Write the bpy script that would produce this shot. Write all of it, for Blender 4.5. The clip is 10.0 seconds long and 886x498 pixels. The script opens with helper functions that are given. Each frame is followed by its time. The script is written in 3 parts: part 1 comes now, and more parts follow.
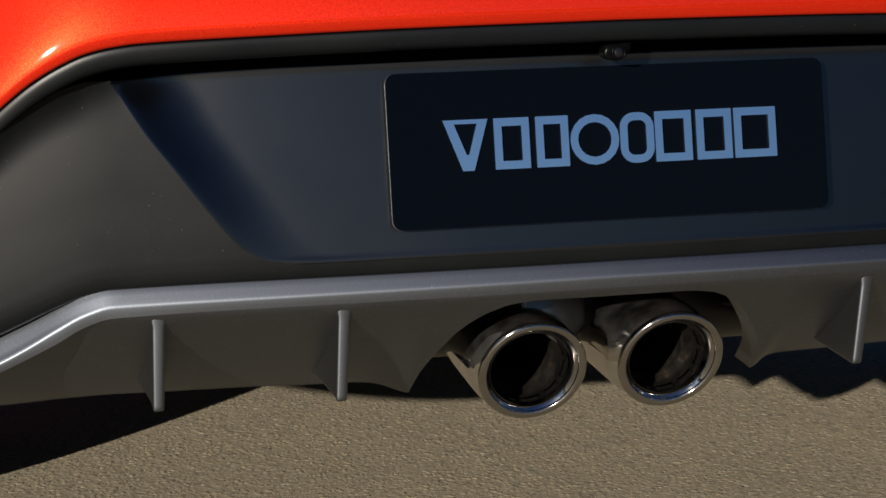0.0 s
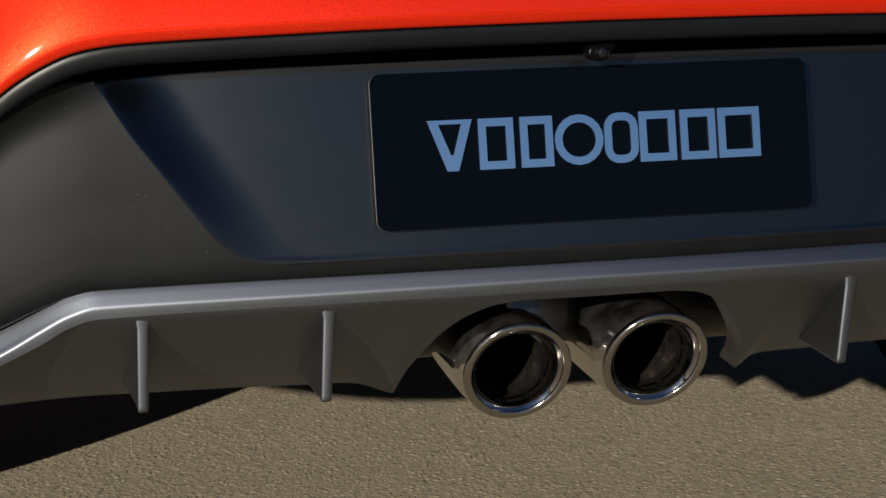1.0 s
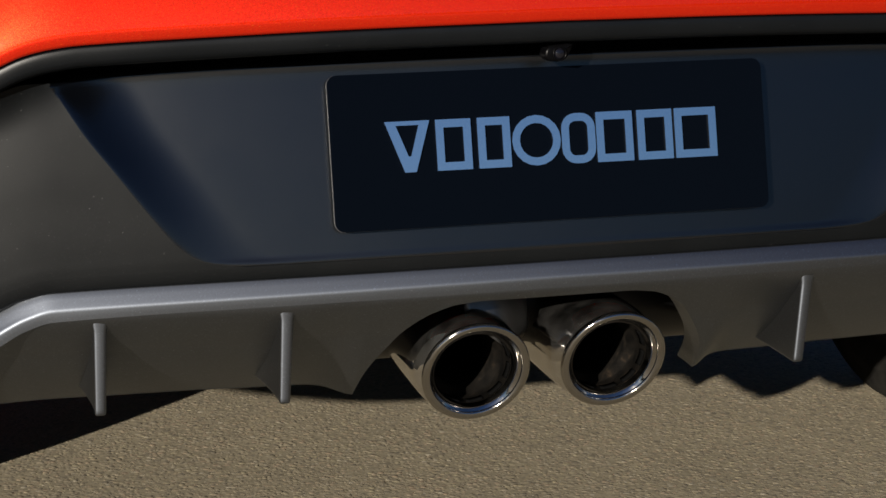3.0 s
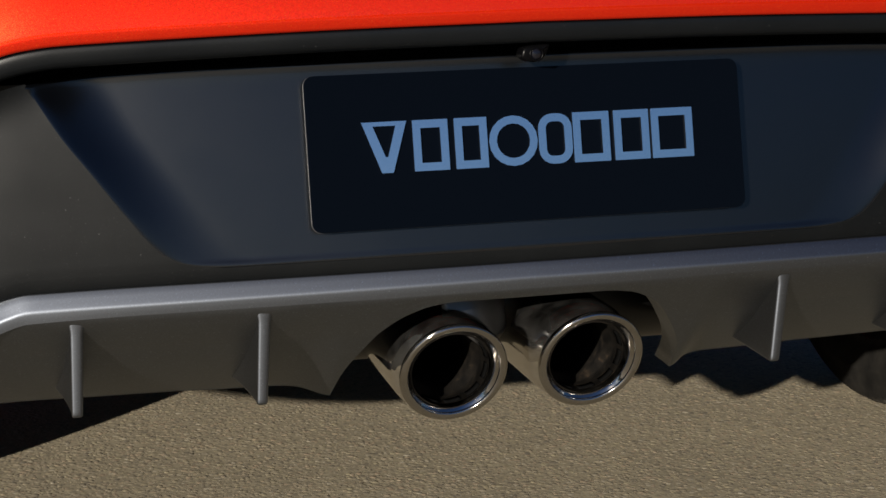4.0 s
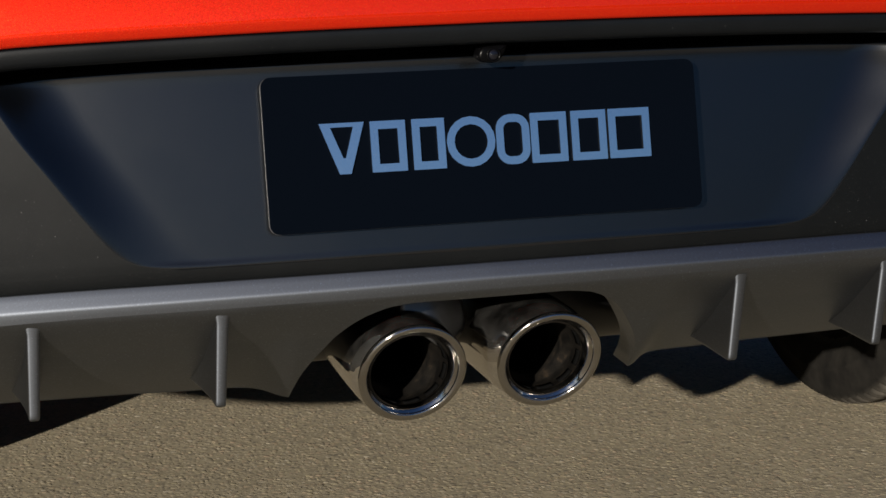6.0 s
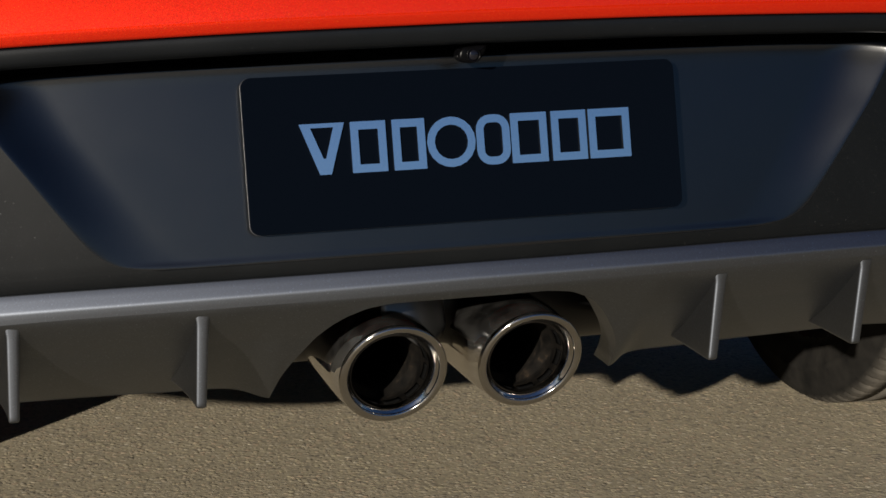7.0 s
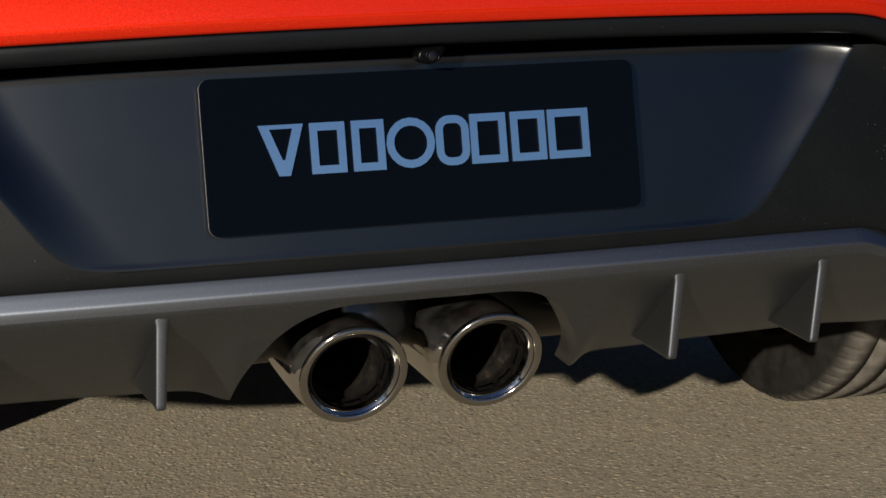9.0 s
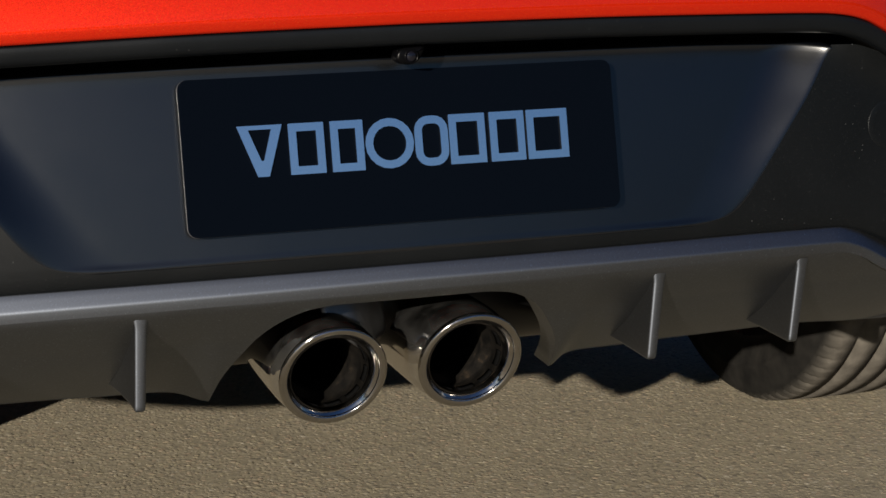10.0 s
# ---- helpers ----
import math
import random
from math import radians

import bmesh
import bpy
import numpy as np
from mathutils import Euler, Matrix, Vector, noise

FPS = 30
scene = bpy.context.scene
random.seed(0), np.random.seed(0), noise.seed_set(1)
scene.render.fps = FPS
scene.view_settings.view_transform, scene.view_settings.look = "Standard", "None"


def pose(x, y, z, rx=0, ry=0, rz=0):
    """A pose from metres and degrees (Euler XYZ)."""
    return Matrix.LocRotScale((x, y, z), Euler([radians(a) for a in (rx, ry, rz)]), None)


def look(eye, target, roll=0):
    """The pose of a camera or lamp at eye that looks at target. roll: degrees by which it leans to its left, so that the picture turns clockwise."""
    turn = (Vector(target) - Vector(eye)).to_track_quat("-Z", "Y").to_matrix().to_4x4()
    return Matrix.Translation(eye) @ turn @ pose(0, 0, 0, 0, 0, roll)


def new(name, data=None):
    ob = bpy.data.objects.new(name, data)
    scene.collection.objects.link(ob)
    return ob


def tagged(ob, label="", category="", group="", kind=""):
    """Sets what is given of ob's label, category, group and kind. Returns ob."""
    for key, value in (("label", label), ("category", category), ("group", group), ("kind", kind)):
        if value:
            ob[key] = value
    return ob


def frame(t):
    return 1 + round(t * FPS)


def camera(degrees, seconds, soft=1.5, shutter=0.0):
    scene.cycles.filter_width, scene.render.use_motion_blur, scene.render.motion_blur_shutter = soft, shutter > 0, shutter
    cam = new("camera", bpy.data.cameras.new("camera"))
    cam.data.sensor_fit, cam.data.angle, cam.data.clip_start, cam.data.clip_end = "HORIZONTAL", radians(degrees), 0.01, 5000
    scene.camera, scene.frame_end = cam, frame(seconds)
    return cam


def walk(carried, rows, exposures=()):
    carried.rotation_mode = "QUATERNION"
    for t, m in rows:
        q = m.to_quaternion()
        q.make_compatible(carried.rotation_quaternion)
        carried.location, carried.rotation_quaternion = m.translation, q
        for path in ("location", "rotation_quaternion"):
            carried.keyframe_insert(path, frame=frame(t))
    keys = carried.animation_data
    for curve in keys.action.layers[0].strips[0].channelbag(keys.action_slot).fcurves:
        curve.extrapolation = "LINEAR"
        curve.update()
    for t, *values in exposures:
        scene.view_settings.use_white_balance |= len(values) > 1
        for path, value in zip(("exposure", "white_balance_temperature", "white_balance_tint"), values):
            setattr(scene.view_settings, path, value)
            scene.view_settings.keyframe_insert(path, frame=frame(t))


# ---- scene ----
# The camera stands behind the car's left rear, knee high, and pans to the right on a fixed stand.
cam = camera(28.9, 10.0)
ROWS = [  # seconds, place, yaw, pitch, lean
    (0.0, -0.3989, -1.3561, 0.6544, -10.660, -10.647, 1.329),
    (0.5, -0.3984, -1.3562, 0.6544, -10.890, -10.646, 1.333),
    (1.0, -0.3978, -1.3564, 0.6544, -11.137, -10.646, 1.336),
    (1.5, -0.3973, -1.3565, 0.6544, -11.424, -10.646, 1.340),
    (2.0, -0.3967, -1.3567, 0.6544, -11.755, -10.646, 1.343),
    (2.5, -0.3962, -1.3568, 0.6544, -12.108, -10.646, 1.347),
    (4.0, -0.3946, -1.3573, 0.6545, -13.193, -10.648, 1.358),
    (4.5, -0.3940, -1.3574, 0.6545, -13.541, -10.648, 1.362),
    (5.0, -0.3935, -1.3576, 0.6545, -13.876, -10.649, 1.366),
    (5.5, -0.3929, -1.3577, 0.6545, -14.201, -10.650, 1.370),
    (7.0, -0.3913, -1.3582, 0.6545, -15.131, -10.653, 1.383),
    (7.5, -0.3907, -1.3584, 0.6546, -15.440, -10.655, 1.387),
    (8.0, -0.3902, -1.3586, 0.6546, -15.741, -10.656, 1.392),
    (8.5, -0.3897, -1.3588, 0.6546, -16.059, -10.658, 1.396),
    (9.0, -0.3891, -1.3589, 0.6546, -16.399, -10.660, 1.401),
    (9.5, -0.3886, -1.3591, 0.6546, -16.737, -10.661, 1.406),
    (10.0, -0.3880, -1.3593, 0.6546, -17.055, -10.663, 1.410),
]
walk(cam, [(t, pose(x, y, z, 0, 0, yaw) @ pose(0, 0, 0, 90 + pitch) @ pose(0, 0, 0, 0, 0, -lean)) for t, x, y, z, yaw, pitch, lean in ROWS],
     exposures=[(0.0, 0.95), (10.0, 0.95)])

# ---- light ----
SUN_AZ, SUN_EL = 38.5, 13.6          # the sun stands behind the camera, to its left, and low
to_sun = Vector((-math.sin(radians(SUN_AZ)) * math.cos(radians(SUN_EL)), -math.cos(radians(SUN_AZ)) * math.cos(radians(SUN_EL)), math.sin(radians(SUN_EL))))
world = bpy.data.worlds.new("sky")
scene.world = world
world.use_nodes = True
sky = world.node_tree.nodes.new("ShaderNodeTexSky")
sky.sky_type, sky.sun_disc = "NISHITA", False
sky.sun_elevation, sky.sun_rotation = radians(SUN_EL), math.atan2(to_sun.x, to_sun.y)
sky.air_density, sky.dust_density, sky.ozone_density = 1.0, 0.2, 3.0
background = world.node_tree.nodes["Background"]
background.inputs["Strength"].default_value = 0.037
deep = world.node_tree.nodes.new("ShaderNodeHueSaturation")   # a clear, deep blue evening sky
deep.inputs["Hue"].default_value = 0.516
deep.inputs["Saturation"].default_value = 1.2
world.node_tree.links.new(sky.outputs["Color"], deep.inputs["Color"])
world.node_tree.links.new(deep.outputs["Color"], background.inputs["Color"])
sun = new("sun", bpy.data.lights.new("sun", "SUN"))
sun.data.energy, sun.data.angle, sun.data.color = 5.0, radians(0.53), (1.0, 0.918, 0.797)
sun.matrix_world = look(to_sun * 30, (0, 0, 0))


# ---- materials ----
def material(name, colour, rough=0.5, metal=0.0, coat=0.0, spec=0.5):
    m = bpy.data.materials.new(name)
    m.use_nodes = True
    b = m.node_tree.nodes["Principled BSDF"]
    b.inputs["Base Color"].default_value = (*colour, 1)
    b.inputs["Roughness"].default_value = rough
    b.inputs["Metallic"].default_value = metal
    b.inputs["Coat Weight"].default_value = coat
    b.inputs["Coat Roughness"].default_value = 0.03
    b.inputs["Specular IOR Level"].default_value = spec
    return m, b


def node(m, kind, **values):
    n = m.node_tree.nodes.new(kind)
    for key, value in values.items():
        n.inputs[key].default_value = value
    return n


def wire(m, a, out, b, to):
    m.node_tree.links.new(a.outputs[out], b.inputs[to])


def coords(m):
    return node(m, "ShaderNodeTexCoord")


def noise_of(m, scale, detail=4.0, rough=0.55):
    n = node(m, "ShaderNodeTexNoise", Scale=scale, Detail=detail, Roughness=rough)
    wire(m, coords(m), "Object", n, "Vector")
    return n


def ramp(m, source, out, stops):
    r = m.node_tree.nodes.new("ShaderNodeValToRGB")
    e = r.color_ramp.elements
    while len(e) < len(stops):
        e.new(0.5)
    for k, (at, c) in zip(e, stops):
        k.position = at
        k.color = (*c, 1) if len(c) == 3 else c
    wire(m, source, out, r, "Fac")
    return r


def bump(m, b, source, out, strength, distance):
    n = node(m, "ShaderNodeBump", Strength=strength, Distance=distance)
    wire(m, source, out, n, "Height")
    wire(m, n, "Normal", b, "Normal")
    return n


def grained_plastic(name, colour, rough, grain, depth, dust=0.012, spec=0.5, vary_by=0.06):
    """Moulded plastic: a fine leather grain, a slow variation of gloss, and specks of dust."""
    m, b = material(name, colour, rough, spec=spec)
    g = noise_of(m, grain, 3.0)
    slow = noise_of(m, 9.0, 3.0)
    vary = ramp(m, slow, "Fac", [(0.3, (rough - vary_by,) * 3), (0.75, (rough + vary_by,) * 3)])
    wire(m, vary, "Color", b, "Roughness")
    specks = node(m, "ShaderNodeTexVoronoi", Scale=170.0)
    wire(m, coords(m), "Object", specks, "Vector")
    dots = ramp(m, specks, "Distance", [(0.0, (1, 1, 1)), (0.05, (1, 1, 1)), (0.075, (0, 0, 0))])
    pick = noise_of(m, 60.0, 2.0)
    some = ramp(m, pick, "Fac", [(0.52, (0, 0, 0)), (0.58, (1, 1, 1))])
    both = m.node_tree.nodes.new("ShaderNodeMath")
    both.operation = "MULTIPLY"
    wire(m, dots, "Color", both, 0)
    wire(m, some, "Color", both, 1)
    film = noise_of(m, 900.0, 1.0)
    haze = ramp(m, film, "Fac", [(0.66, (0, 0, 0)), (0.80, (0.16,) * 3)])
    most = m.node_tree.nodes.new("ShaderNodeMath")
    most.operation = "MAXIMUM"
    wire(m, both, "Value", most, 0)
    wire(m, haze, "Color", most, 1)
    mix = m.node_tree.nodes.new("ShaderNodeMix")
    mix.data_type = "RGBA"
    wire(m, most, "Value", mix, 0)
    mix.inputs[6].default_value = (*colour, 1)
    mix.inputs[7].default_value = (*(c + dust * 9 for c in colour), 1)
    wire(m, mix, 2, b, "Base Color")
    bump(m, b, g, "Fac", 0.2, depth)
    return m


PAINT, pb = material("orange_metallic_paint", (0.56, 0.015, 0.003), 0.43, 0.6, 0.6, 0.05)
pb.inputs["Coat Roughness"].default_value = 0.045
flake = node(PAINT, "ShaderNodeTexVoronoi", Scale=1700.0)
wire(PAINT, coords(PAINT), "Object", flake, "Vector")
flake_colour = ramp(PAINT, flake, "Color", [(0.0, (0.46, 0.011, 0.0018)), (0.72, (0.50, 0.0155, 0.0024)), (0.92, (0.56, 0.028, 0.003)), (1.0, (0.66, 0.085, 0.01))])
wire(PAINT, flake_colour, "Color", pb, "Base Color")
# each flake leans its own way
geo = node(PAINT, "ShaderNodeNewGeometry")
lean = PAINT.node_tree.nodes.new("ShaderNodeVectorMath")
lean.operation = "MULTIPLY_ADD"
lean.inputs[1].default_value, lean.inputs[2].default_value = (0.12,) * 3, (-0.06,) * 3
wire(PAINT, flake, "Color", lean, 0)
tipped = PAINT.node_tree.nodes.new("ShaderNodeVectorMath")
wire(PAINT, geo, "Normal", tipped, 0)
wire(PAINT, lean, "Vector", tipped, 1)
unit = PAINT.node_tree.nodes.new("ShaderNodeVectorMath")
unit.operation = "NORMALIZE"
wire(PAINT, tipped, "Vector", unit, 0)
wire(PAINT, unit, "Vector", pb, "Normal")
wire(PAINT, geo, "Normal", pb, "Coat Normal")

FASCIA = grained_plastic("grained_black_plastic", (0.0012, 0.0017, 0.0022), 0.48, 1400.0, 0.0002, 0.007, 0.22)
TRIM = grained_plastic("matt_black_trim", (0.0022, 0.0028, 0.0036), 0.40, 1400.0, 0.0002, 0.004, 0.21)
PANEL = grained_plastic("satin_black_panel", (0.0006, 0.0009, 0.0016), 0.25, 1300.0, 0.00012, 0.0014, 0.88, 0.015)
SATIN = grained_plastic("satin_grey_paint", (0.073, 0.081, 0.096), 0.45, 1500.0, 0.00008, 0.012, 0.18, 0.02)
sb = SATIN.node_tree.nodes["Principled BSDF"]
# fine flakes in the satin paint
grit = node(SATIN, "ShaderNodeTexVoronoi", Scale=850.0)
wire(SATIN, coords(SATIN), "Object", grit, "Vector")
spark = ramp(SATIN, grit, "Color", [(0.0, (0.80,) * 3), (0.6, (0.95,) * 3), (0.85, (1.12,) * 3), (0.95, (1.6,) * 3), (1.0, (2.6,) * 3)])
gain = SATIN.node_tree.nodes.new("ShaderNodeMix")
gain.data_type, gain.blend_type = "RGBA", "MULTIPLY"
gain.inputs[0].default_value = 1.0
SATIN.node_tree.links.new(sb.inputs["Base Color"].links[0].from_socket, gain.inputs[6])
wire(SATIN, spark, "Color", gain, 7)
for old in list(sb.inputs["Base Color"].links):
    SATIN.node_tree.links.remove(old)
sb.inputs["Base Color"].default_value = (0.004, 0.004, 0.004, 1)
# a broad sheen from the flakes under the satin lacquer
sheen = SATIN.node_tree.nodes.new("ShaderNodeBsdfAnisotropic")
sheen.distribution = "BECKMANN"
sheen.inputs["Roughness"].default_value = 0.455
wire(SATIN, gain, 2, sheen, "Color")
SATIN.node_tree.links.new(sb.inputs["Normal"].links[0].from_socket, sheen.inputs["Normal"])
lacquer = SATIN.node_tree.nodes.new("ShaderNodeAddShader")
wire(SATIN, sb, "BSDF", lacquer, 0)
wire(SATIN, sheen, "BSDF", lacquer, 1)
broad = SATIN.node_tree.nodes.new("ShaderNodeBsdfAnisotropic")     # flakes that lie less flat
broad.distribution = "BECKMANN"
broad.inputs["Color"].default_value = (0.058, 0.064, 0.075, 1)
broad.inputs["Roughness"].default_value = 0.60
both_coats = SATIN.node_tree.nodes.new("ShaderNodeAddShader")
wire(SATIN, lacquer, "Shader", both_coats, 0)
wire(SATIN, broad, "BSDF", both_coats, 1)
wire(SATIN, both_coats, "Shader", SATIN.node_tree.nodes["Material Output"], "Surface")
PLATE, _ = material("gloss_black_acrylic", (0.001, 0.0016, 0.003), 0.12, 0.0, 0.0, 0.052)
SILVER, _ = material("mirror_film", (0.93, 0.95, 0.96), 0.16, 1.0)
CHROME, cb = material("polished_steel", (0.70, 0.68, 0.65), 0.08, 1.0)
smear = noise_of(CHROME, 60.0, 5.0)
wire(CHROME, ramp(CHROME, noise_of(CHROME, 45.0, 3.0, 0.5), "Fac", [(0.36, (0.9965,) * 3), (0.64, (0.984,) * 3)]), "Color", cb, "Metallic")   # road dust on the steel
wire(CHROME, ramp(CHROME, smear, "Fac", [(0.35, (0.06,) * 3), (0.55, (0.09,) * 3), (0.75, (0.15,) * 3)]), "Color", cb, "Roughness")
SOOT, qb = material("sooty_steel", (0.05, 0.045, 0.04), 0.42, 0.8)
grime = noise_of(SOOT, 90.0, 6.0)
wire(SOOT, ramp(SOOT, grime, "Fac", [(0.35, (0.009, 0.0085, 0.008)), (0.6, (0.022, 0.019, 0.016)), (0.8, (0.085, 0.06, 0.04))]), "Color", qb, "Base Color")
# flat black without gloss: the shade inside holes, put into the colour
DARK, _ = material("hole_shade_black", (0.003, 0.003, 0.003), 0.9, spec=0.0)
BEAD, eb = material("brushed_steel", (0.39, 0.37, 0.342), 0.12, 1.0)
wire(BEAD, ramp(BEAD, noise_of(BEAD, 130.0, 5.0), "Fac", [(0.36, (0.07,) * 3), (0.55, (0.12,) * 3), (0.72, (0.24,) * 3)]), "Color", eb, "Roughness")
wire(BEAD, ramp(BEAD, noise_of(BEAD, 60.0, 3.0, 0.5), "Fac", [(0.36, (1.0,) * 3), (0.66, (0.992,) * 3)]), "Color", eb, "Metallic")
STEEL, _ = material("dull_silencer_steel", (0.035, 0.035, 0.037), 0.42, 1.0, 0.0, 0.5)
RUBBER, rb = material("dusty_tyre_rubber", (0.015, 0.014, 0.013), 0.85, spec=0.05)
black = ramp(RUBBER, noise_of(RUBBER, 28.0, 6.0), "Fac", [(0.3, (0.005, 0.0048, 0.0045)), (0.7, (0.013, 0.012, 0.0105))])
dust = ramp(RUBBER, noise_of(RUBBER, 40.0, 6.0), "Fac", [(0.3, (0.048, 0.043, 0.036)), (0.7, (0.088, 0.079, 0.066))])
# the dust lies on the tread and thins out over the shoulder
across = node(RUBBER, "ShaderNodeSeparateXYZ")
wire(RUBBER, coords(RUBBER), "Object", across, "Vector")
width = RUBBER.node_tree.nodes.new("ShaderNodeMath")
width.operation = "ABSOLUTE"
wire(RUBBER, across, "X", width, 0)
spread = node(RUBBER, "ShaderNodeMapRange")
spread.inputs["From Min"].default_value, spread.inputs["From Max"].default_value = 0.105, 0.085
wire(RUBBER, width, "Value", spread, "Value")
coated = RUBBER.node_tree.nodes.new("ShaderNodeMix")
coated.data_type = "RGBA"
wire(RUBBER, spread, "Result", coated, 0)
wire(RUBBER, black, "Color", coated, 6)
wire(RUBBER, dust, "Color", coated, 7)
wire(RUBBER, coated, 2, rb, "Base Color")
bump(RUBBER, rb, noise_of(RUBBER, 400.0), "Fac", 0.3, 0.0006)
ALLOY, _ = material("dark_alloy", (0.12, 0.12, 0.125), 0.35, 0.9)
GLOSS, _ = material("gloss_black_plastic", (0.0015, 0.0015, 0.0018), 0.28, spec=0.06)
LENS, _ = material("dark_lens_glass", (0.004, 0.004, 0.006), 0.03)
UNDER, _ = material("underbody_coating", (0.012, 0.012, 0.012), 0.75)

GROUND, gb = material("worn_asphalt", (0.2, 0.17, 0.13), 0.9)
stones = node(GROUND, "ShaderNodeTexVoronoi", Scale=150.0)
wire(GROUND, coords(GROUND), "Object", stones, "Vector")
tone = ramp(GROUND, stones, "Color", [(0.0, (0.15, 0.125, 0.082)), (0.2, (0.205, 0.174, 0.116)), (0.75, (0.24, 0.205, 0.138)), (0.95, (0.265, 0.227, 0.155)), (1.0, (0.31, 0.265, 0.188))])
blotch = noise_of(GROUND, 7.0, 6.0, 0.65)
shade = ramp(GROUND, blotch, "Fac", [(0.3, (0.78,) * 3), (0.7, (1.12,) * 3)])
mul = GROUND.node_tree.nodes.new("ShaderNodeMix")
mul.data_type, mul.blend_type = "RGBA", "MULTIPLY"
mul.inputs[0].default_value = 1.0
wire(GROUND, tone, "Color", mul, 6)
wire(GROUND, shade, "Color", mul, 7)
pits = noise_of(GROUND, 85.0, 4.0, 0.65)
hollow = ramp(GROUND, pits, "Fac", [(0.27, (0.55,) * 3), (0.40, (0.90,) * 3), (0.58, (1.03,) * 3), (0.74, (1.20,) * 3)])
mul2 = GROUND.node_tree.nodes.new("ShaderNodeMix")
mul2.data_type, mul2.blend_type = "RGBA", "MULTIPLY"
mul2.inputs[0].default_value = 1.0
wire(GROUND, mul, 2, mul2, 6)
wire(GROUND, hollow, "Color", mul2, 7)
wire(GROUND, mul2, 2, gb, "Base Color")
fine = noise_of(GROUND, 420.0, 4.0)
lumps = GROUND.node_tree.nodes.new("ShaderNodeMath")
lumps.operation = "ADD"
wire(GROUND, stones, "Distance", lumps, 0)
wire(GROUND, fine, "Fac", lumps, 1)
bump(GROUND, gb, lumps, "Value", 0.07, 0.0016)
PEBBLE, eb = material("asphalt_stone", (0.2, 0.17, 0.13), 0.85)
which = node(PEBBLE, "ShaderNodeNewGeometry")
wire(PEBBLE, ramp(PEBBLE, which, "Random Per Island", [(0.0, (0.11, 0.094, 0.068)), (0.15, (0.165, 0.140, 0.097)), (0.5, (0.194, 0.165, 0.113)), (0.68, (0.206, 0.178, 0.114)), (0.82, (0.215, 0.165, 0.112)), (0.95, (0.212, 0.183, 0.13)), (1.0, (0.25, 0.22, 0.165))]), "Color", eb, "Base Color")


# ---- mesh helpers ----
def part(name, bm, mat, parent=None, label="", smooth=True):
    """Links a bmesh as one mesh object under a thing or a part."""
    me = bpy.data.meshes.new(name)
    bm.to_mesh(me)
    bm.free()
    me.materials.append(mat)
    for p in me.polygons:
        p.use_smooth = smooth
    ob = new(name, me)
    if parent:
        ob.parent = parent
        ob.matrix_parent_inverse = Matrix.Identity(4)
    return tagged(ob, label)


def grid(rows, closed=False, flip=False, bm=None):
    """Quads between rows of points."""
    bm = bm or bmesh.new()
    made = [[bm.verts.new(p) for p in row] for row in rows]
    for a, b in zip(made, made[1:]):
        n = len(a)
        for i in range(n if closed else n - 1):
            q = (a[i], a[(i + 1) % n], b[(i + 1) % n], b[i])
            bm.faces.new(q[::-1] if flip else q)
    return bm


def thicken(ob, t):
    mod = ob.modifiers.new("thickness", "SOLIDIFY")
    mod.thickness, mod.offset, mod.use_even_offset = t, -1.0, False
    return ob


def rounded(bm, width, segments=3):
    bmesh.ops.bevel(bm, geom=[e for e in bm.edges if e.is_boundary or len(e.link_faces) == 2 and e.calc_face_angle(0) > 0.6],
                    offset=width, segments=segments, affect="EDGES", profile=0.5)
    return bm


def prism(outline, y0, y1, place=lambda p: p, width=0.0, segments=2):
    """A slab with that outline in x and z, from y0 to y1."""
    bm = bmesh.new()
    a = [bm.verts.new(place(Vector((x, y0, z)))) for x, z in outline]
    b = [bm.verts.new(place(Vector((x, y1, z)))) for x, z in outline]
    bm.faces.new(a)
    bm.faces.new(b[::-1])
    n = len(a)
    for i in range(n):
        bm.faces.new((a[i], b[i], b[(i + 1) % n], a[(i + 1) % n]))
    bmesh.ops.recalc_face_normals(bm, faces=bm.faces)
    return rounded(bm, width, segments) if width else bm


def round_rect(x0, z0, x1, z1, r, steps=5):
    pts = []
    for cx, cz, a0 in ((x1 - r, z1 - r, 0), (x0 + r, z1 - r, 90), (x0 + r, z0 + r, 180), (x1 - r, z0 + r, 270)):
        for i in range(steps + 1):
            a = radians(a0 + 90 * i / steps)
            pts.append((cx + r * math.cos(a), cz + r * math.sin(a)))
    return pts


def lathe(profile, n, place, closed_profile=False):
    """Turns (radius, along) round an axis; place maps (cos, sin, radius, along) to a point."""
    rows = []
    for r, s in profile:
        rows.append([place(math.cos(2 * math.pi * i / n), math.sin(2 * math.pi * i / n), r, s) for i in range(n)])
    if closed_profile:
        rows.append(rows[0])
    bm = grid(rows, closed=True)
    if closed_profile:
        bmesh.ops.remove_doubles(bm, verts=bm.verts, dist=1e-6)
    bmesh.ops.recalc_face_normals(bm, faces=bm.faces)
    return bm


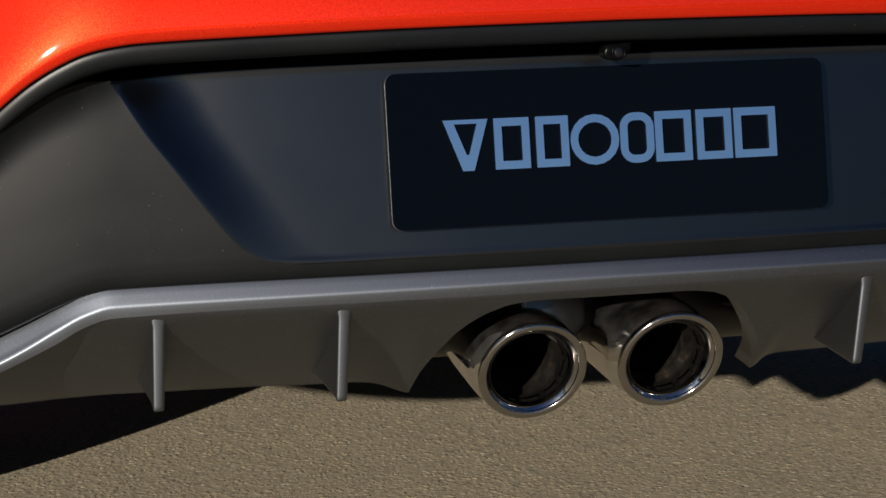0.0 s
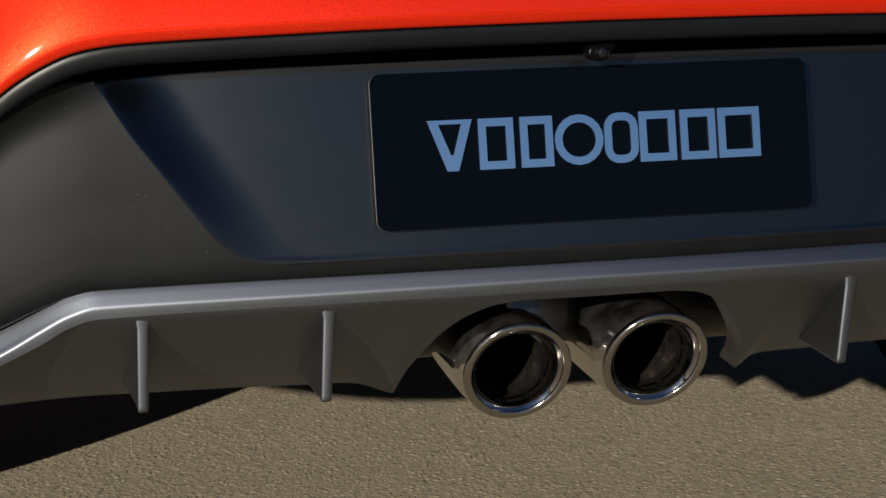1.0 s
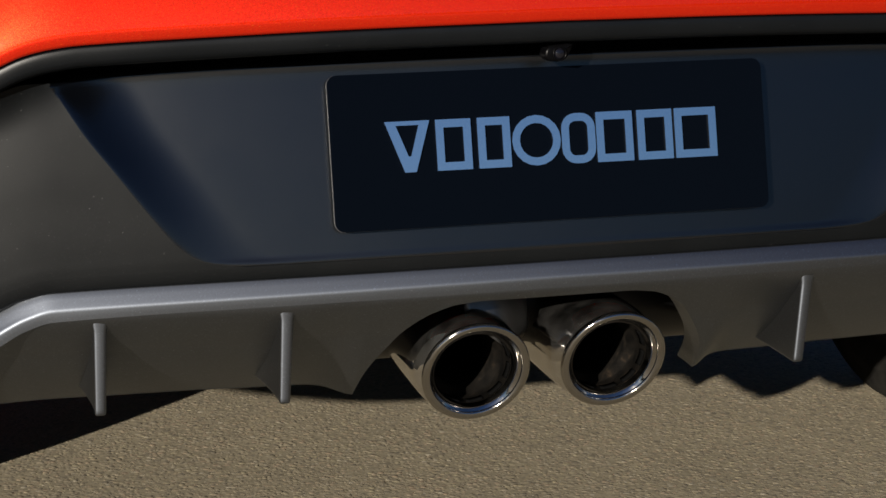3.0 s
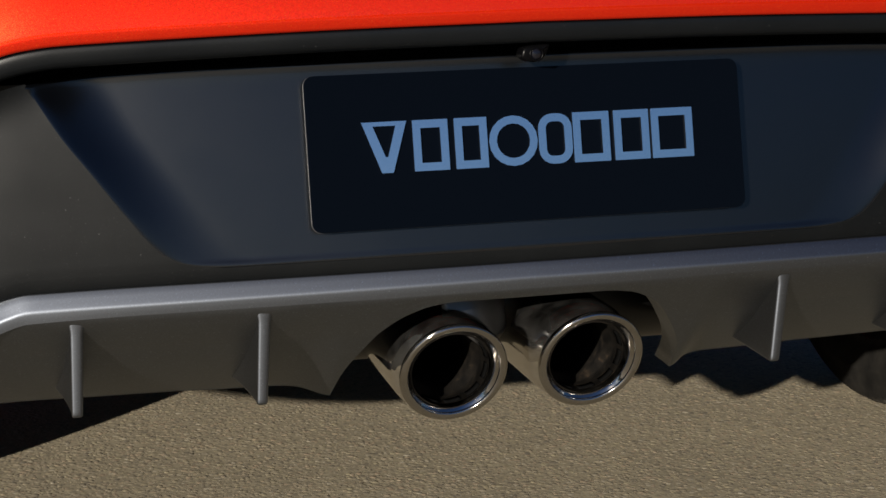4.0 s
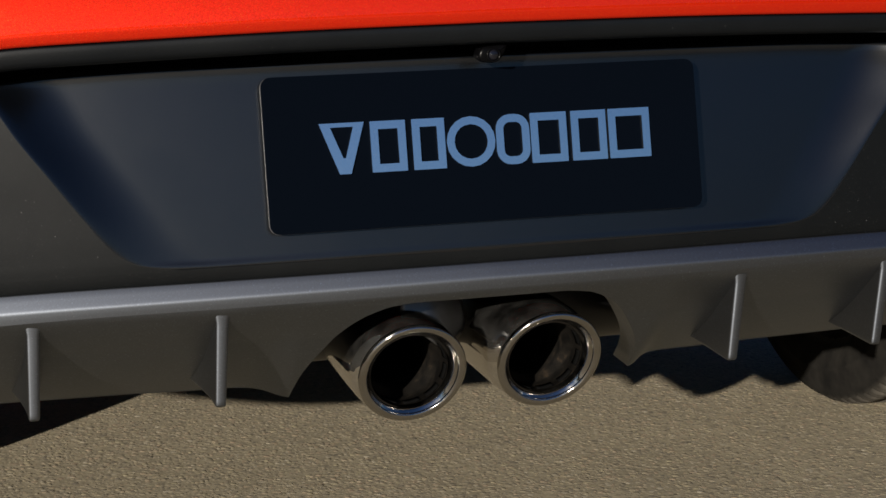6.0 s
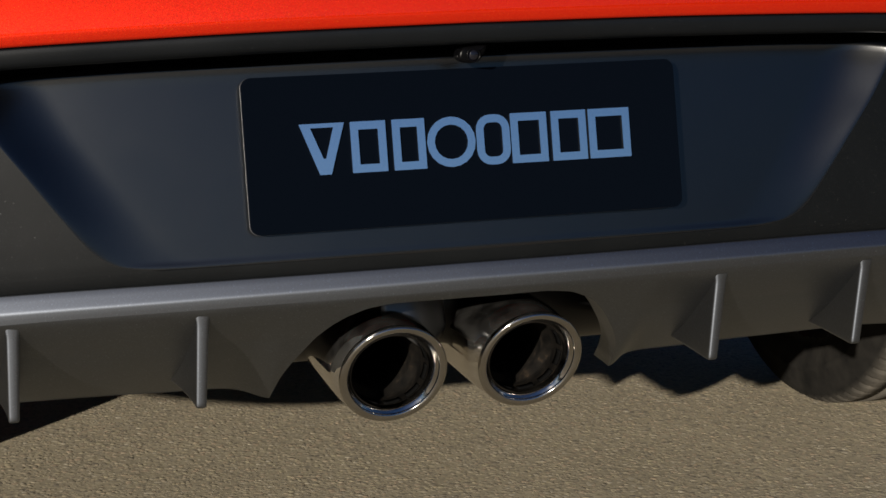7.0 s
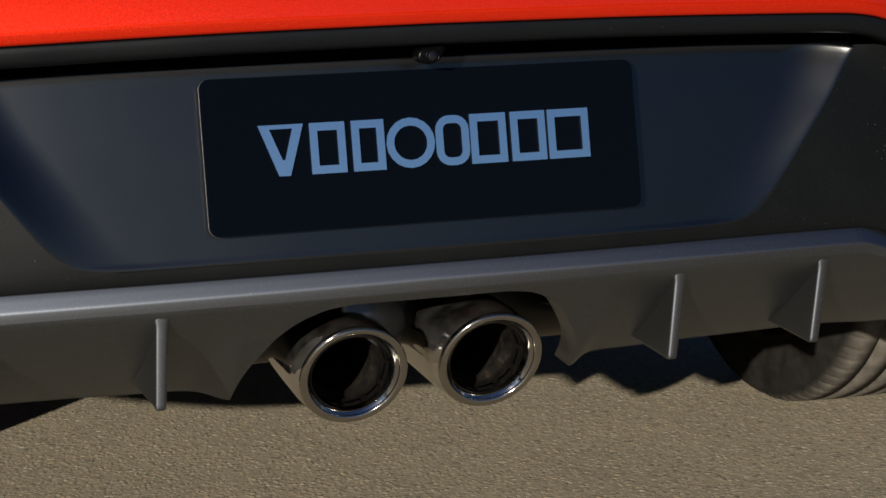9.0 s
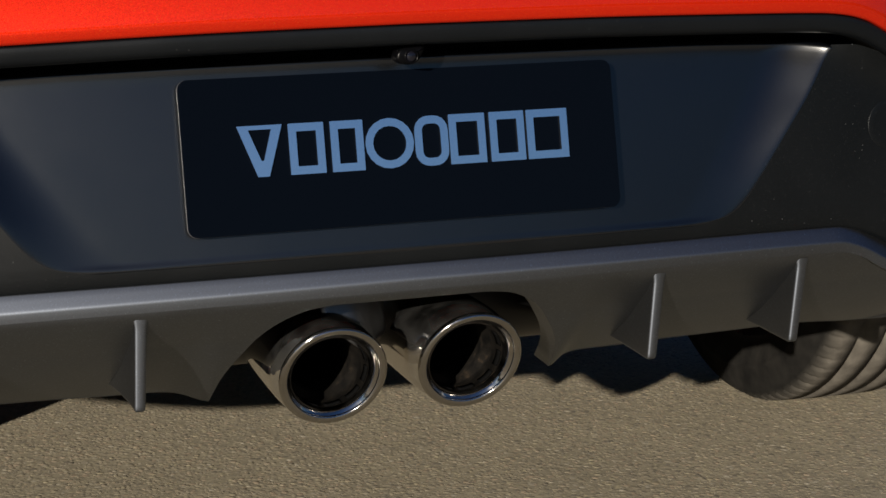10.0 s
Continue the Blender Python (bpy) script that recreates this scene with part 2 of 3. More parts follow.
def curve(*knots):
    """A smooth line through (x, value) knots, even in x."""
    xs, vs = np.array([k[0] for k in knots], float), np.array([k[1] for k in knots], float)
    d = np.diff(vs) / np.diff(xs)
    m = np.concatenate(([d[0]], [0 if a * b <= 0 else 2 * a * b / (a + b) for a, b in zip(d, d[1:])], [d[-1]]))

    def at(x):
        x = min(max(abs(x), xs[0]), xs[-1])
        i = min(int(np.searchsorted(xs, x, side="right")) - 1, len(xs) - 2)
        h = xs[i + 1] - xs[i]
        t = (x - xs[i]) / h
        return float((2 * t**3 - 3 * t**2 + 1) * vs[i] + (t**3 - 2 * t**2 + t) * h * m[i] + (3 * t**2 - 2 * t**3) * vs[i + 1] + (t**3 - t**2) * h * m[i + 1])
    return at


def smoothstep(a, b, x):
    t = min(max((x - a) / (b - a), 0), 1)
    return t * t * (3 - 2 * t)


# ---- the rear of the car: x to its right, y forward, z up; its number plate stands at the origin of x and y ----
HALF = 0.84                                    # half width of the bumper parts
COLS = [HALF * i / 150 for i in range(-150, 151)]


def plan(x):
    """How far the bumper falls back from its middle."""
    return 0.1 * x * x + 2.4 * max(0.0, abs(x) - 0.52) ** 2


def paint_plan(x):
    return plan(x) + 1.05 * max(0.0, min(abs(x), 0.52) - 0.38) ** 2 + (0.294 * (abs(x) - 0.52) if abs(x) > 0.52 else 0)


paint_edge = curve((0, 0.5775), (0.15, 0.5765), (0.3, 0.5735), (0.377, 0.571), (0.40, 0.5685), (0.42, 0.564), (0.441, 0.555), (0.463, 0.542), (0.486, 0.524), (0.54, 0.475), (0.62, 0.415), (0.84, 0.36))
recess_top = curve((0, 0.5470), (0.25, 0.5455), (0.37, 0.5417), (0.39, 0.5400), (0.41, 0.5365))
recess_side = curve((0.389, 0.02), (0.3892, 0.255), (0.3915, 0.277), (0.3955, 0.294), (0.407, 0.3105), (0.433, 0.331), (0.47, 0.3575), (0.50, 0.379), (0.541, 0.4025))   # x of the recess's edge at height z
lip_top = curve((0, 0.3763), (0.3, 0.3755), (0.41, 0.3738), (0.432, 0.3698), (0.455, 0.3613), (0.479, 0.3508), (0.502, 0.3408), (0.6, 0.300), (0.84, 0.27))
lip_crease = curve((0, 0.3645), (0.3, 0.3625), (0.41, 0.361), (0.433, 0.355), (0.455, 0.344), (0.478, 0.331), (0.502, 0.319), (0.6, 0.280), (0.84, 0.25))
lip_foot = curve((0, 0.3545), (0.3, 0.3535), (0.411, 0.351), (0.433, 0.345), (0.456, 0.3325), (0.502, 0.311), (0.6, 0.272), (0.84, 0.242))
skirt_foot = curve((0, 0.254), (0.159, 0.2495), (0.184, 0.2535), (0.215, 0.2555), (0.25, 0.256), (0.30, 0.258), (0.415, 0.258), (0.44, 0.2565), (0.465, 0.2535), (0.514, 0.246), (0.6, 0.2395), (0.7, 0.244), (0.84, 0.25))
opening = curve((0, 0.3488), (0.06, 0.3488), (0.085, 0.3464), (0.102, 0.340), (0.115, 0.3317), (0.127, 0.320), (0.137, 0.3065), (0.147, 0.291), (0.155, 0.272), (0.159, 0.2495))   # upper edge of the exhaust opening


def panel_y(x, z):
    return 0.009 + 0.188 * (z - 0.476) + 0.12 * x * x


fascia_out = curve((0, -0.0038), (0.005, -0.0056), (0.0130, -0.0069), (0.022, -0.0074), (0.03, -0.0074), (0.08, -0.0058), (0.13, -0.0025), (0.17, 0.0020), (0.3, 0.02))


fascia_top = curve((0.02, 0.541), (0.40, 0.541), (0.42, 0.5410), (0.441, 0.5355), (0.463, 0.525), (0.486, 0.509), (0.54, 0.463), (0.62, 0.395), (0.84, 0.34))


def fascia_y(x, z):
    roll = max(0.0, 1 - max(0.0, fascia_top(x) - z) / 0.04)
    return plan(x) + fascia_out(max(0.0, z - lip_top(x))) - 0.014 * smoothstep(0.39, 0.45, abs(x)) * roll ** 2.6


OUT, UP = 0.007, 0.0016                        # the diffuser's upper edge stands out beyond the fascia


def skirt_y(x, z):
    """The diffuser's sloping face, with a ridge on either side of the exhaust opening."""
    u = (0.353 - z) / 0.103
    t = min(0.5 * (u + math.sqrt(u * u + 0.0025)) - 0.012, 1.05)
    ridge = math.exp(-((abs(x) - 0.157) / (0.022 if abs(x) > 0.157 else 0.06)) ** 2)
    curl = 0.38 + 0.24 * smoothstep(0.165, 0.225, abs(x))     # beside the exhaust it curls under more
    return plan(x) + 0.134 * ((1 - curl) * t + curl * t * max(t, 0)) - 0.038 * ridge * max(t, 0) ** 1.2 - (OUT + 0.0026) * min(1.0, max(0.0, 1 - 3.0 * t))


car = tagged(new("car"), "orange hatchback with black lower bumper parked on asphalt", "car")

# painted bumper skin above the black mouldings, carried on over the tailgate's foot
rows = []
for dz, dy in ((0.004, 0.012), (0.0005, 0.004), (0.0, -0.0288), (0.0010, -0.0304), (0.0025, -0.0312), (0.0068, -0.0320), (0.0078, -0.0322), (0.0088, -0.0323), (0.012, -0.0320), (0.017, -0.0311), (0.024, -0.0296), (0.032, -0.0272), (0.045, -0.0226), (0.07, -0.0115), (0.12, 0.015), (0.18, 0.045), (0.26, 0.08), (0.36, 0.14), (0.42, 0.24), (0.47, 0.40)):
    rows.append([(x, paint_plan(x) * (1 if dz < 0.2 else 1 - 0.6 * (dz - 0.2)) + dy, paint_edge(x) + dz + (0.5775 - paint_edge(x)) * smoothstep(0.05, 0.36, dz)) for x in COLS])
part("bumper_cover", grid(rows), PAINT, car, "orange metallic painted bumper skin")

# black moulding below the paint
rows = []
for dz, dy in ((0.006, -0.020), (-0.0006, -0.0250), (-0.0009, -0.0266), (-0.0014, -0.0275), (-0.0022, -0.0280), (-0.006, -0.0279), (-0.0117, -0.0274), (-0.0145, -0.0258), (-0.0163, -0.0228), (-0.0172, -0.0185), (-0.0170, -0.0130), (-0.0145, -0.005), (-0.0115, 0.008), (-0.012, 0.038), (-0.04, 0.044)):
    rows.append([(x, paint_plan(x) + dy, paint_edge(x) + (dz * (1 + 0.10 * smoothstep(0.36, 0.46, abs(x))) if dz < 0 else dz)) for x in COLS])
part("trim_strip", grid(rows, flip=True), TRIM, car, "matt black moulding under the paint")


# recessed panel for the number plate
rows = []
levels = [0.389, 0.3895, 0.390, 0.391, 0.392, 0.3935, 0.395, 0.397, 0.399, 0.401, 0.403] + [0.403 + (0.535 - 0.403) * i / 26 for i in range(1, 27)] + [0.5362, 0.5374, 0.5386, 0.5398, 0.541]
for z in levels:
    edge = recess_side(z)
    row = []
    for i in range(-60, 61):
        s = i / 60
        x = edge * (1 - (1 - abs(s)) ** 1.6) * (1 if s > 0 else -1)
        d = min(1.0, (edge - abs(x)) / 0.06)
        d = 1.1 * d * d / (d + 0.1)
        inner = (1 - (1 - d) ** 2.2) * smoothstep(0.0, 0.007, z - 0.3885)
        zz = z + (recess_top(x) - 0.541) * smoothstep(0.50, 0.541, z)
        over = max(0.0, (z - 0.531) / 0.01) ** 2     # the top edge comes out again
        row.append((x, fascia_y(x, zz) * (1 - inner) + panel_y(x, zz) * inner - 0.0013 * over, zz))
    rows.append(row)
# the upper lip of the recess turns forward
rows.append([(p[0], p[1] + 0.0010, p[2] + 0.0014) for p in rows[-1]])
rows.append([(p[0], p[1] + 0.0022, p[2] + 0.0012) for p in rows[-1]])
rows.append([(p[0], p[1] + 0.03, p[2] + 0.0035) for p in rows[-1]])
part("plate_recess", grid(rows), PANEL, car, "satin black recessed panel")

# black fascia on both sides of the recess
fascia = bmesh.new()
for side in (-1, 1):
    rows = []
    for k in range(44):
        z0 = 0.3892 + (0.541 - 0.3892) * (k / 43) ** 1.3
        x0 = recess_side(z0)
        low, high = lip_top(x0) + 0.0128, fascia_top(x0)
        tau0 = max(0.0, (z0 - low) / (high - low)) if k else 0.0
        row = []
        for i in range(61):
            c = (i / 60) ** 1.25
            x = x0 + (HALF - x0) * c
            tau = tau0 + (k / 43 - tau0) * min(1, c * 3)
            z = lip_top(x) + 0.0128 + (fascia_top(x) - lip_top(x) - 0.0128) * tau
            row.append((side * x, fascia_y(x, z), z))
        rows.append(row)
    grid(rows, flip=side < 0, bm=fascia)
# its foot runs right across and turns under towards the diffuser
rows = []
for h in (0.0, 0.0015, 0.0035, 0.006, 0.0085, 0.011, 0.0130):
    rows.append([(x, fascia_y(x, lip_top(x) + h) + (0.014 if h == 0 else 0), lip_top(x) + h - (0.004 if h == 0 else 0)) for x in COLS])
grid(rows, bm=fascia)
grid([rows[-1], [(x, fascia_y(x, lip_top(x) + 0.017) + 0.0035, lip_top(x) + 0.017) for x in COLS]], bm=fascia)
part("lower_fascia", fascia, FASCIA, car, "grained matt black plastic fascia")

# round cover of the towing eye, on the right side only
cx, cz = 0.4635, 0.466
rows = []
for r, out in ((0.0, 0.00025), (0.016, 0.00025), (0.0220, 0.00025), (0.0224, 0.0001), (0.0226, -0.0025)):
    rows.append([(cx + r * math.cos(a / 24 * math.pi), fascia_y(cx + r * math.cos(a / 24 * math.pi), cz + r * math.sin(a / 24 * math.pi)) - out, cz + r * math.sin(a / 24 * math.pi)) for a in range(48)])
part("towing_eye_cover", grid(rows, closed=True), FASCIA, car, "round black cover of the towing eye")

# reversing camera under the moulding
eye = prism([(-0.0120, 0.5480), (-0.0105, 0.5545), (-0.0075, 0.5572), (0.0125, 0.5588), (0.0130, 0.5560), (0.0095, 0.5490), (0.0060, 0.5455), (0.0, 0.5440), (-0.0070, 0.5448)], -0.016, 0.002, width=0.0028, segments=3)
housing = part("reversing_camera", eye, GLOSS, car, "small black reversing camera")
part("lens_ring", lathe([(0.0062, -0.0155), (0.0060, -0.0178), (0.0050, -0.0182), (0.0046, -0.0170)], 28, lambda c, s, r, a: (0.001 + r * c, a, 0.5508 + r * s)), GLOSS, housing)
part("lens", lathe([(0.0001, -0.0186), (0.002, -0.0184), (0.0035, -0.0178), (0.0046, -0.0168), (0.0046, -0.012)], 24, lambda c, s, r, a: (0.001 + r * c, a, 0.5508 + r * s)), LENS, housing)
part("bracket", prism(round_rect(-0.031, 0.5395, -0.010, 0.5475, 0.0015), 0.0212, 0.03, width=0.0006), PANEL, housing)


# show plate, leaning with the recess; plain open shapes stand for its raised lettering
TILT = radians(10.65)


def on_plate(p):
    return Vector((p.x, p.z * math.sin(TILT) + p.y * math.cos(TILT), 0.476 + p.z * math.cos(TILT) - p.y * math.sin(TILT)))


plate = part("number_plate", prism(round_rect(-0.186, -0.0632, 0.186, 0.0632, 0.008), -0.0004, 0.0008, on_plate), PLATE, car, "gloss black show plate with raised silver shapes", smooth=False)
EDGE, _ = material("cut_acrylic_edge", (0.045, 0.045, 0.05), 0.4)
part("plate_backing", prism(round_rect(-0.1861, -0.0633, 0.1861, 0.0633, 0.008), 0.0008, 0.0045, on_plate), EDGE, plate, "cut grey edge of the plate")
Z0, Z1 = -0.0178, 0.0238


def hoop(outer, inner):
    """A flat ring between two outlines with the same number of corners, standing on the plate."""
    bm = bmesh.new()
    rings = [[bm.verts.new(on_plate(Vector((x, y, z)))) for x, z in line] for line, y in ((outer, -0.0003), (outer, -0.0022), (inner, -0.0022), (inner, -0.0003))]
    n = len(outer)
    for p, q in zip(rings, rings[1:]):
        for i in range(n):
            bm.faces.new((p[i], p[(i + 1) % n], q[(i + 1) % n], q[i]))
    bmesh.ops.recalc_face_normals(bm, faces=bm.faces)
    return bm


STROKE = 0.0066
shapes = [([(-0.1414, Z1), (-0.1041, Z1), (-0.1170, Z0), (-0.1265, Z0)], [(-0.1322, Z1 - 0.0035), (-0.1133, Z1 - 0.0035), (-0.1207, Z0 + 0.013), (-0.1228, Z0 + 0.013)])]
for x0, x1, r in ((-0.0994, -0.0699, 0.0005), (-0.0646, -0.0370, 0.0005), (-0.0357, 0.0057, 0.0205), (0.0066, 0.0356, 0.0120), (0.0366, 0.0683, 0.0005), (0.0722, 0.1031, 0.0005), (0.1052, 0.1420, 0.0005)):
    shapes.append((round_rect(x0, Z0, x1, Z1, r), round_rect(x0 + STROKE, Z0 + STROKE, x1 - STROKE, Z1 - STROKE, max(0.0004, r - STROKE))))
for outer, inner in shapes:
    part("lettering_block", hoop(outer, inner), SILVER, plate, smooth=False)


# diffuser: a bright lip along the top, a sloping skirt, four fins
lip_rows = []
for dy, a, b, cc in ((0.034, 1, 0, 0), (0.0040, 1, 0, 0), (0.0029, 0.975, 0.025, 0), (0.0022, 0.91, 0.09, 0), (-0.0003, 0.56, 0.44, 0), (-0.0022, 0.28, 0.72, 0), (-0.0035, 0.09, 0.91, 0), (-0.0040, 0, 1, 0), (-0.00416, 0, 0.93, 0.07), (-0.00422, 0, 0.85, 0.15), (-0.00415, 0, 0.75, 0.25), (-0.0035, 0, 0.35, 0.65), (-0.0028, 0, 0, 1)):
    # the top keeps its slope where the lip grows taller towards its ends
    lip_rows.append([(x, plan(x) - OUT - 0.0046 + (dy + 0.0046) * ((lip_top(x) - lip_crease(x)) / 0.0118 * (1 + 0.4 * smoothstep(0.40, 0.47, abs(x))) if a else 1), UP + a * lip_top(x) + b * lip_crease(x) + cc * lip_foot(x)) for x in COLS])
part("diffuser_lip", grid(lip_rows, flip=True), SATIN, car, "satin grey lip along the diffuser")

skirt = bmesh.new()
ARCH = 0.159
SKIRT_X = [ARCH * i / 70 for i in range(-70, 71)]
SKIRT_X = [-x for x in [ARCH + (HALF - ARCH) * (i / 90) ** 1.4 for i in range(90, 0, -1)]] + SKIRT_X + [ARCH + (HALF - ARCH) * (i / 90) ** 1.4 for i in range(1, 91)]
rows = []
for k in range(33):
    tau = k / 32
    row = []
    for x in SKIRT_X:
        low = opening(x) if abs(x) < ARCH else skirt_foot(x)
        high = lip_foot(x) + UP + 0.0003
        z = high + (low - high) * tau
        row.append((x, skirt_y(x, z), z))
    rows.append(row)
grid(rows, flip=True, bm=skirt)
# the edge turns in, round the opening and under the foot
edge = rows[-1]
turned = [edge]
for dx, dy, dz in ((0.0001, 0.0004, -0.0006), (0.0002, 0.0014, -0.0011), (0.0005, 0.004, -0.0012), (0.0006, 0.012, -0.0008), (0.001, 0.042, 0.0)):
    turned.append([(x + math.copysign(dx * smoothstep(0.05, 0.1, abs(x)) * (abs(x) <= ARCH + 0.001), x), y + dy, z + dz) for x, y, z in edge])
grid(turned, flip=True, bm=skirt)
part("soffit", grid([[(x, plan(x) - OUT - 0.0022, lip_foot(x) + UP + 0.0004) for x in COLS], [(x, max(skirt_y(x, lip_foot(x) + UP), plan(x) - OUT - 0.0020) + 0.002, lip_foot(x) + UP + 0.0006) for x in COLS]], flip=True), SATIN, car)
part("diffuser_skirt", skirt, SATIN, car, "satin grey sloping diffuser skirt")


def fin(foot_x, top_y, foot_y, foot_z, flare_left, flare_right):
    """A blade with an upright rear edge that spreads towards the skirt."""
    rows = []
    for k in range(25):
        t = k / 24
        z = 0.3500 + (foot_z - 0.3500) * t
        x0 = foot_x + 0.0037 * (1 - t)
        yr = top_y + (foot_y - top_y) * t
        deep = skirt_y(x0, max(z, 0.259)) + 0.012
        half = 0.0046 + 0.0008 * (1 - t) + 0.0014 * (1 - smoothstep(0.0, 0.14, t)) ** 2     # spreads out under the lip
        row = []
        for c, w in ((1.0, 1.0), (0.8, 0.66), (0.55, 0.36), (0.3, 0.14), (0.1, 0.02), (0.03, 0.0)):
            row.append((x0 - half - flare_left * w * (0.06 + 0.34 * t + 0.60 * t * t), yr + (deep - yr) * c + 0.0042, z - (0 if t < 1 else -0.004 * c)))
        row += [(x0 + half * w, yr + d, z) for w, d in ((-0.99, 0.0030), (-0.95, 0.0019), (-0.86, 0.0010), (-0.72, 0.0004), (-0.5, 0.0001), (0.5, 0.0001), (0.72, 0.0004), (0.86, 0.0010), (0.95, 0.0019), (0.99, 0.0030))]
        for c, w in ((0.03, 0.0), (0.1, 0.02), (0.3, 0.14), (0.55, 0.36), (0.8, 0.66), (1.0, 1.0)):
            row.append((x0 + half + flare_right * w * (0.06 + 0.34 * t + 0.60 * t * t), yr + (deep - yr) * c + 0.0042, z - (0 if t < 1 else -0.004 * c)))
        rows.append(row)
    # softened foot
    last = rows[-1]
    rows.append([(foot_x + (x - foot_x) * 0.97, y + 0.0004, z - 0.0010) for x, y, z in last])
    rows.append([(foot_x + (x - foot_x) * 0.86, y + 0.0014, z - 0.0021) for x, y, z in last])
    rows.append([(foot_x + (x - foot_x) * 0.68, y + 0.0030, z - 0.0026) for x, y, z in last])
    bm = grid(rows)
    bm.verts.ensure_lookup_table()
    n = len(last)
    tail = list(bm.verts)[-n:]
    bm.faces.new(tail)
    bmesh.ops.recalc_face_normals(bm, faces=bm.faces)
    return bm


for x0, ty, fy in ((-0.379, 0.0074, 0.0175), (-0.2298, -0.0017, 0.0085), (0.2240, -0.0020, 0.0080), (0.3692, 0.0066, 0.0170)):
    part("fin", fin(x0, ty, fy, 0.2722, 0.017 if x0 < 0 else 0.002, 0.003 if x0 < 0 else 0.012), SATIN, car, "upright diffuser fin")


# twin exhaust tips
def tip(x0, z0, R):
    y0 = 0.030

    def place(c, s, r, along):
        return (x0 + (R + r) * c, y0 + along - 0.46 * (R + r) * s * max(0.0, 1 - along / 0.12), z0 + (R + r) * s)
    body = part("exhaust_tip", lathe([(0.0015, 0.20), (0.0015, 0.045), (0.0010, 0.037), (-0.0004, 0.0305), (-0.0026, 0.0255), (-0.0048, 0.0212), (-0.0066, 0.0174), (-0.0074, 0.0145), (-0.0070, 0.0115), (-0.0046, 0.0085)], 72, place), CHROME, car, "polished steel exhaust tip")
    rim = [(-0.0040 + 0.0040 * math.cos(q), 0.003 - 0.0048 * math.sin(q)) for q in [math.pi * i / 18 * 1.28 - 0.85 for i in range(19)]]
    part("rolled_rim", lathe(rim + [(-0.0072, 0.0008), (-0.0076, 0.0014), (-0.0095, 0.0034), (-0.0115, 0.0062), (-0.0128, 0.0095), (-0.0133, 0.014)], 72, place), BEAD, body)
    part("inner_sleeve", lathe([(-0.0131, 0.013), (-0.0132, 0.030), (-0.0134, 0.048), (-0.0185, 0.052), (-0.019, 0.12), (-0.0191, 0.17)], 64, place), SOOT, body, "sooty inner sleeve")
    # added black disc closes the pipe; its colour holds the shade of the depth
    part("end_shade", lathe([(-0.0190, 0.165), (-0.034, 0.166), (-0.0461, 0.167)], 32, place), DARK, body)
    # black patches on the sleeve stand for slots, with their shade painted in
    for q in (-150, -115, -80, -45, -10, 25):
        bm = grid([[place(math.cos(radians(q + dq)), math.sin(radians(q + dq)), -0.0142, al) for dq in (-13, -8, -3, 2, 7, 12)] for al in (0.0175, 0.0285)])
        ob = part("slot_shade", bm, DARK, body)
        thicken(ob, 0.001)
    return body


tip(-0.0620, 0.2778, 0.0476)
tip(0.0612, 0.2794, 0.0472)

# sheet that hangs between the tips
SHEET, _ = material("aluminised_sheet", (0.13, 0.132, 0.138), 0.34, 1.0)
rows = []
for k in range(13):
    z = 0.292 + 0.064 * k / 12
    x0, x1 = -0.030 - 0.034 * min(1.0, k / 5), 0.012
    rows.append([(x, 0.060 + 0.24 * (z - 0.315) + 28 * max(0.0, x + 0.040) ** 2, z) for x in [x0 + (x1 - x0) * i / 12 for i in range(13)]])
thicken(part("heat_shield", grid(rows), SHEET, car, "aluminised sheet between the exhaust tips"), 0.0008)

# silencer across the tail, above the tips
part("silencer", lathe([(0.0, -0.30), (0.055, -0.298), (0.066, -0.285), (0.07, -0.27), (0.07, 0.27), (0.066, 0.285), (0.055, 0.298), (0.0, 0.30)], 40, lambda c, s, r, a: (a, 0.27 + r * 1.5 * c, 0.31 + r * s)), STEEL, car, "dull grey steel silencer box")


